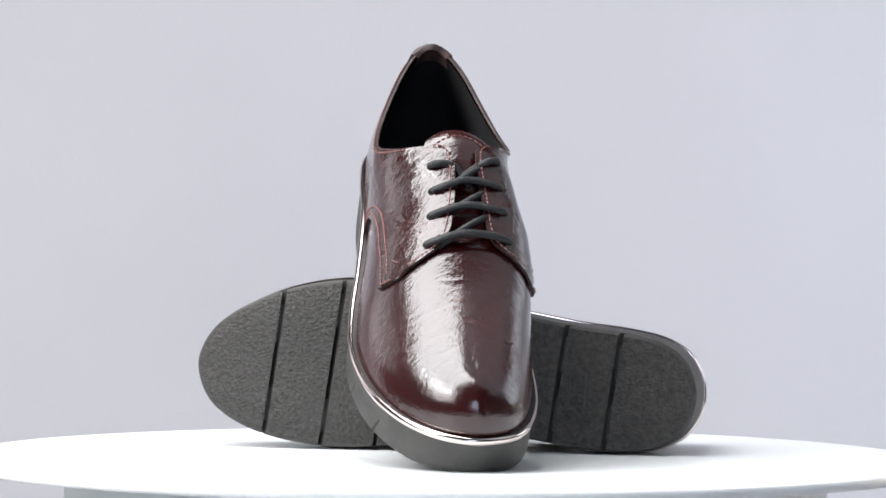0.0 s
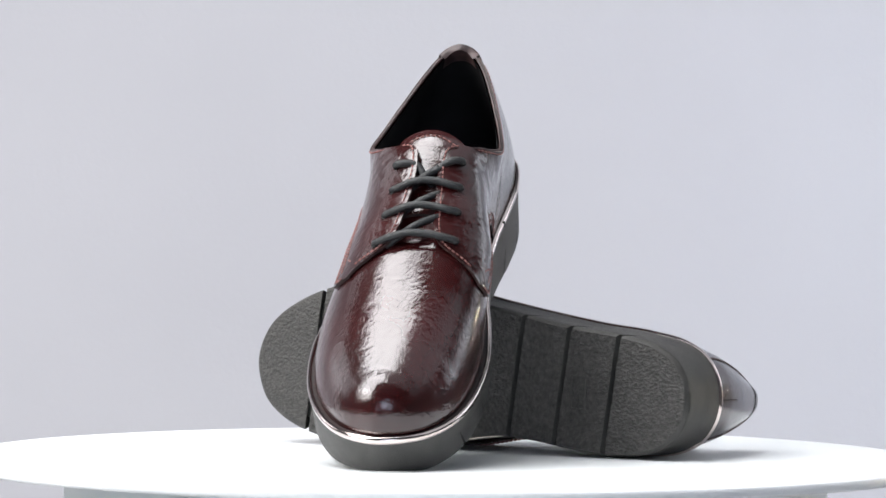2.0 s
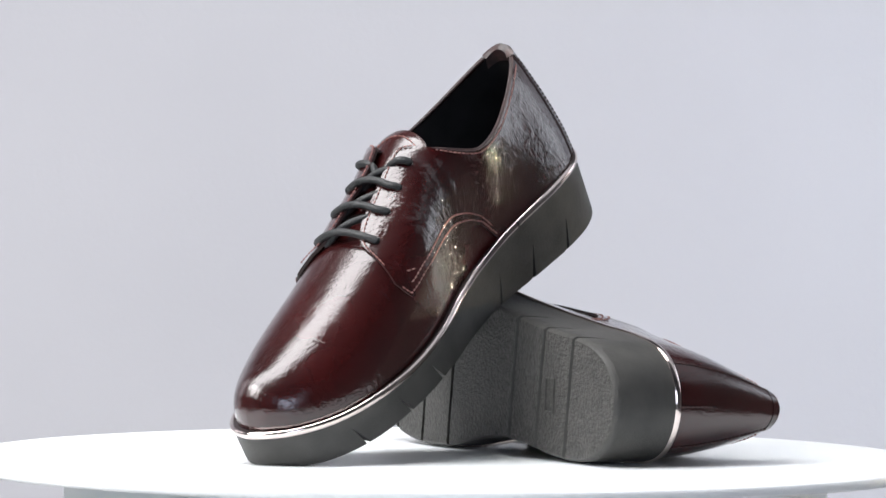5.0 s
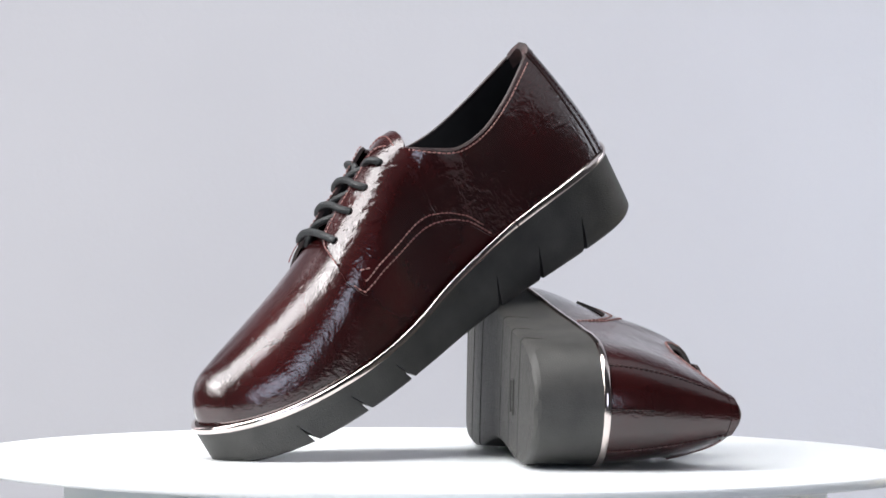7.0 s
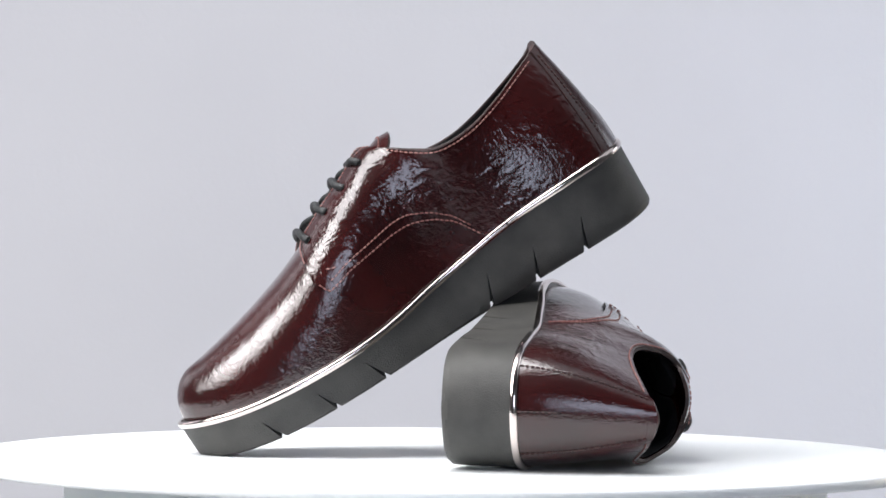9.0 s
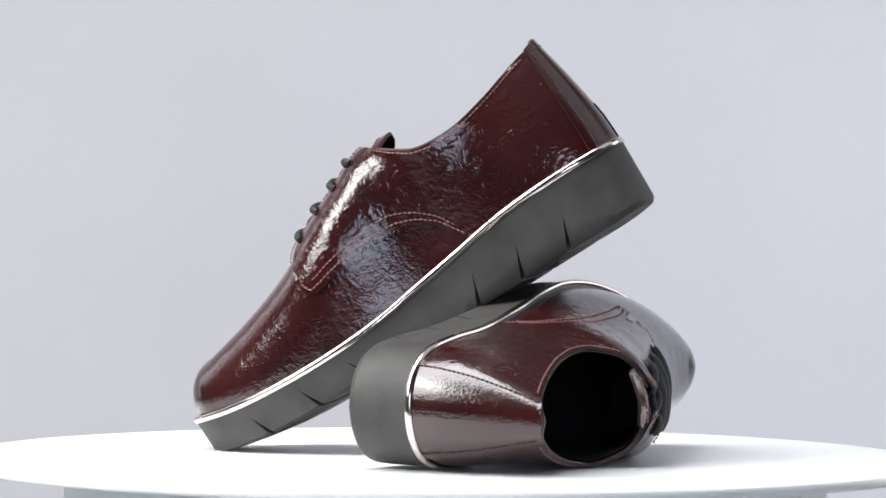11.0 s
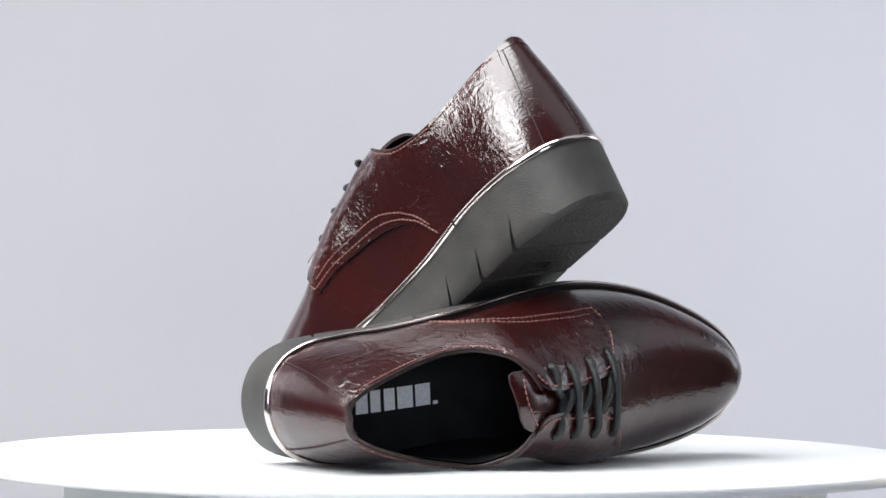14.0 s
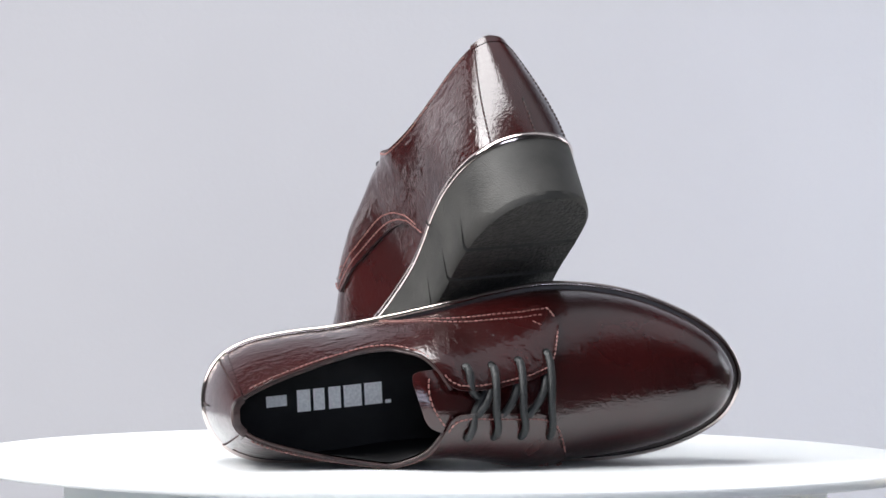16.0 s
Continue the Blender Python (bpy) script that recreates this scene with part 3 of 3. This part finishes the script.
            ups.append((q, float(RIDGE(q0)) + y, float(tz(q0)) - 0.019 * y * y))
            downs.append((q, float(RIDGE(q0)) + y, float(tz(q0)) - 0.019 * y * y - 1.8))
    k = len(xs)
    v = np.vstack([ups, downs])
    f = grid_faces(k, 21) + grid_faces(k, 21, base=k * 21)
    idx = [0] * len(f)
    for p, q in [(i * 21 + e, (i + 1) * 21 + e) for i in range(k - 1) for e in (0, 20)] + [(e * 21 + j, e * 21 + j + 1) for e in (0, k - 1) for j in range(20)]:
        f.append((p, q, q + k * 21, p + k * 21))
        idx.append(1)
    piece("tongue", v, f, [VAMP, EDGE], lab="glossy burgundy tongue with an arched seam", index=idx)
    row = []
    for r in np.linspace(-0.82, 0.82, 50):
        y = r * 17 * slim
        q = 106.5 + 0.022 * y * y
        row.append((q - skew * y, float(RIDGE(q)) + y, float(tz(q)) - 0.019 * y * y + 0.2))
    stitches.append(along(row, step=0.75))

    # thread as short rounded stitches
    for rows_, mat_, lab_ in ((stitches, THREAD, "rust-pink thread"), (dark_stitches, DARK_THREAD, "dark brown thread")):
        vv, ff = [], []
        for row in rows_:
            for i in range(0, len(row) - 3, 4):
                v, f = tube(row[i:i + 4], [0.28, 0.46, 0.46, 0.28], 5)
                b = len(vv)
                vv += v
                ff += [tuple(b + q for q in face) for face in f]
        tagged(piece("stitching", vv, ff, mat_, lab=lab_), kind="stuff")

    # eyelets and laces
    eye_x = [164.5, 149.5, 135.5, 122.0]
    eyes = {}
    for inner in (True, False):
        for i, q in enumerate(eye_x):
            q += 1.5 if inner else 2.5
            u = float(u_at(q))
            vv_ = float(v_of_y(inner, u, [19.5, 17.5, 16.2, 15.6][i])[0])
            p = skin(inner, u, vv_, 3.1).reshape(3)
            o = skin(inner, u, vv_, 4.2).reshape(3) - p
            eyes[inner, i] = (p, o / np.linalg.norm(o))
            a = np.cross(o, (1, 0, 0.3))
            a /= np.linalg.norm(a)
            b = np.cross(o, a)
            b /= np.linalg.norm(b)
            # flat black disc on the leather: the hole's shade put in as colour
            disc = [p + eyes[inner, i][1] * 0.05] + [p + eyes[inner, i][1] * 0.05 + 2.3 * (math.cos(w) * a + math.sin(w) * b) for w in np.arange(12) * math.pi / 6]
            piece("eyelet", disc, [(0, 1 + k, 1 + (k + 1) % 12) for k in range(12)], HOLE, lab="black disc painted as the shade in an eyelet")

    def lace_run(pts):
        pts = np.array(pts, float)
        ts = np.concatenate([[0], np.cumsum(np.linalg.norm(np.diff(pts, axis=0), axis=1))])
        line = along(spline(ts, pts)(np.linspace(0, ts[-1], 80)), n=34)
        vv, ff = tube(line, 1.95, 10)
        piece("lace", vv, ff, LACE, lab="waxed charcoal cord lace")

    for i in range(3):
        (pi, ni), (po, no) = eyes[True, i], eyes[False, i]
        mid = (pi + po) / 2
        rise = float(skin(True, float(u_at(eye_x[i])), 1.0).reshape(3)[2])
        shift = 0.0 if i == 0 else -2.5
        lace_run([po - no * 2.5, po + no * 0.6 + (0, 0.4, 0), po + no * 2.2 + (0, 3.0, 0), (mid[0] + 1.2, mid[1] - 2, rise + 4.0), (mid[0] + 0.8, mid[1] + 5, rise + 3.8), pi + ni * 2.2 - (shift * 0.3, 3.0, 0), pi + ni * 0.6, pi - ni * 2.5])
        # the run that crosses underneath
        (pj, nj) = eyes[True, i + 1]
        lace_run([po * 0.72 + mid * 0.28 - (0, 0, 1.5), (mid * 0.5 + (po + pj) * 0.25) + (0, 0, rise - mid[2] - 1.0 + (pj[2] - pi[2]) * 0.5), pj * 0.75 + (pj * (1, 0, 1) + (0, mid[1], 0)) * 0.25 - (0, 0, 1.0)])
    for inner in (True, False):
        p, o = eyes[inner, 3]
        sg = 1 if inner else -1
        c = float(RIDGE(p[0]))
        if inner:
            lace_run([p - o * 2.5, p + o * 0.8, p + o * 2.3 + (1.5, -3.5, 0.5), (p[0] + 5, c + 4, tz(p[0] + 5) + 2.4), (p[0] + 9, c - 2, tz(p[0] + 9) + 1.4), (p[0] + 13, c - 8, tz(p[0] + 13) - 1.5)])
        else:
            lace_run([p - o * 2.5, p + o * 0.8, p + o * 2.4 + (0.5, 3.5, 0.8), (p[0] + 2.5, c - 5.5, tz(p[0] + 2) + 2.2), (p[0] + 6, c - 2, tz(p[0] + 6) + 1.0), (p[0] + 10, c + 3, tz(p[0] + 10) - 1.5)])
    return shoe


RIGHT = build_shoe("right_shoe", 1, "burgundy patent lace-up shoe leaning with its toe on the disc")
LEAN[0] = 3.4
COLLAR[0] = lambda u: np.interp(u, [0, 1, 2, 3, 4, 5, 6, 8], [0.8, 0.8, 0.72, 0.7, 0.71, 0.76, 0.84, 1.0])
LEFT = build_shoe("left_shoe", -1, "burgundy patent lace-up shoe lying on its side on the disc")


def posed(xs, ys, zs, origin):
    """A pose from the thing's three axes and its origin."""
    m = Matrix((xs, ys, zs)).transposed().to_quaternion().to_matrix().to_4x4()
    return Matrix.Translation((origin[0], origin[1], origin[2] + TOP)) @ m


REST = {
    "right": posed((0.1293, -0.8408, -0.5257), (0.9835, 0.1764, -0.0404), (0.1267, -0.5118, 0.8497), (-0.0244, 0.1065, 0.1322)),
    "left": posed((-0.9808, 0.1869, 0.0561), (0.0555, -0.0081, 0.9984), (0.1870, 0.9824, -0.0024), (0.1290, -0.0001, 0.0306)),
}


def motions():
    """Everything on the disc turns with it at one steady rate."""
    times = [0.25 * i for i in range(65)]
    for thing, rest in ((DISC, Matrix.Translation((0, 0, TOP))), (RIGHT, REST["right"]), (LEFT, REST["left"])):
        walk(thing, [(t, pose(0, 0, 0, 0, 0, SPIN * t) @ rest) for t in times])


motions()
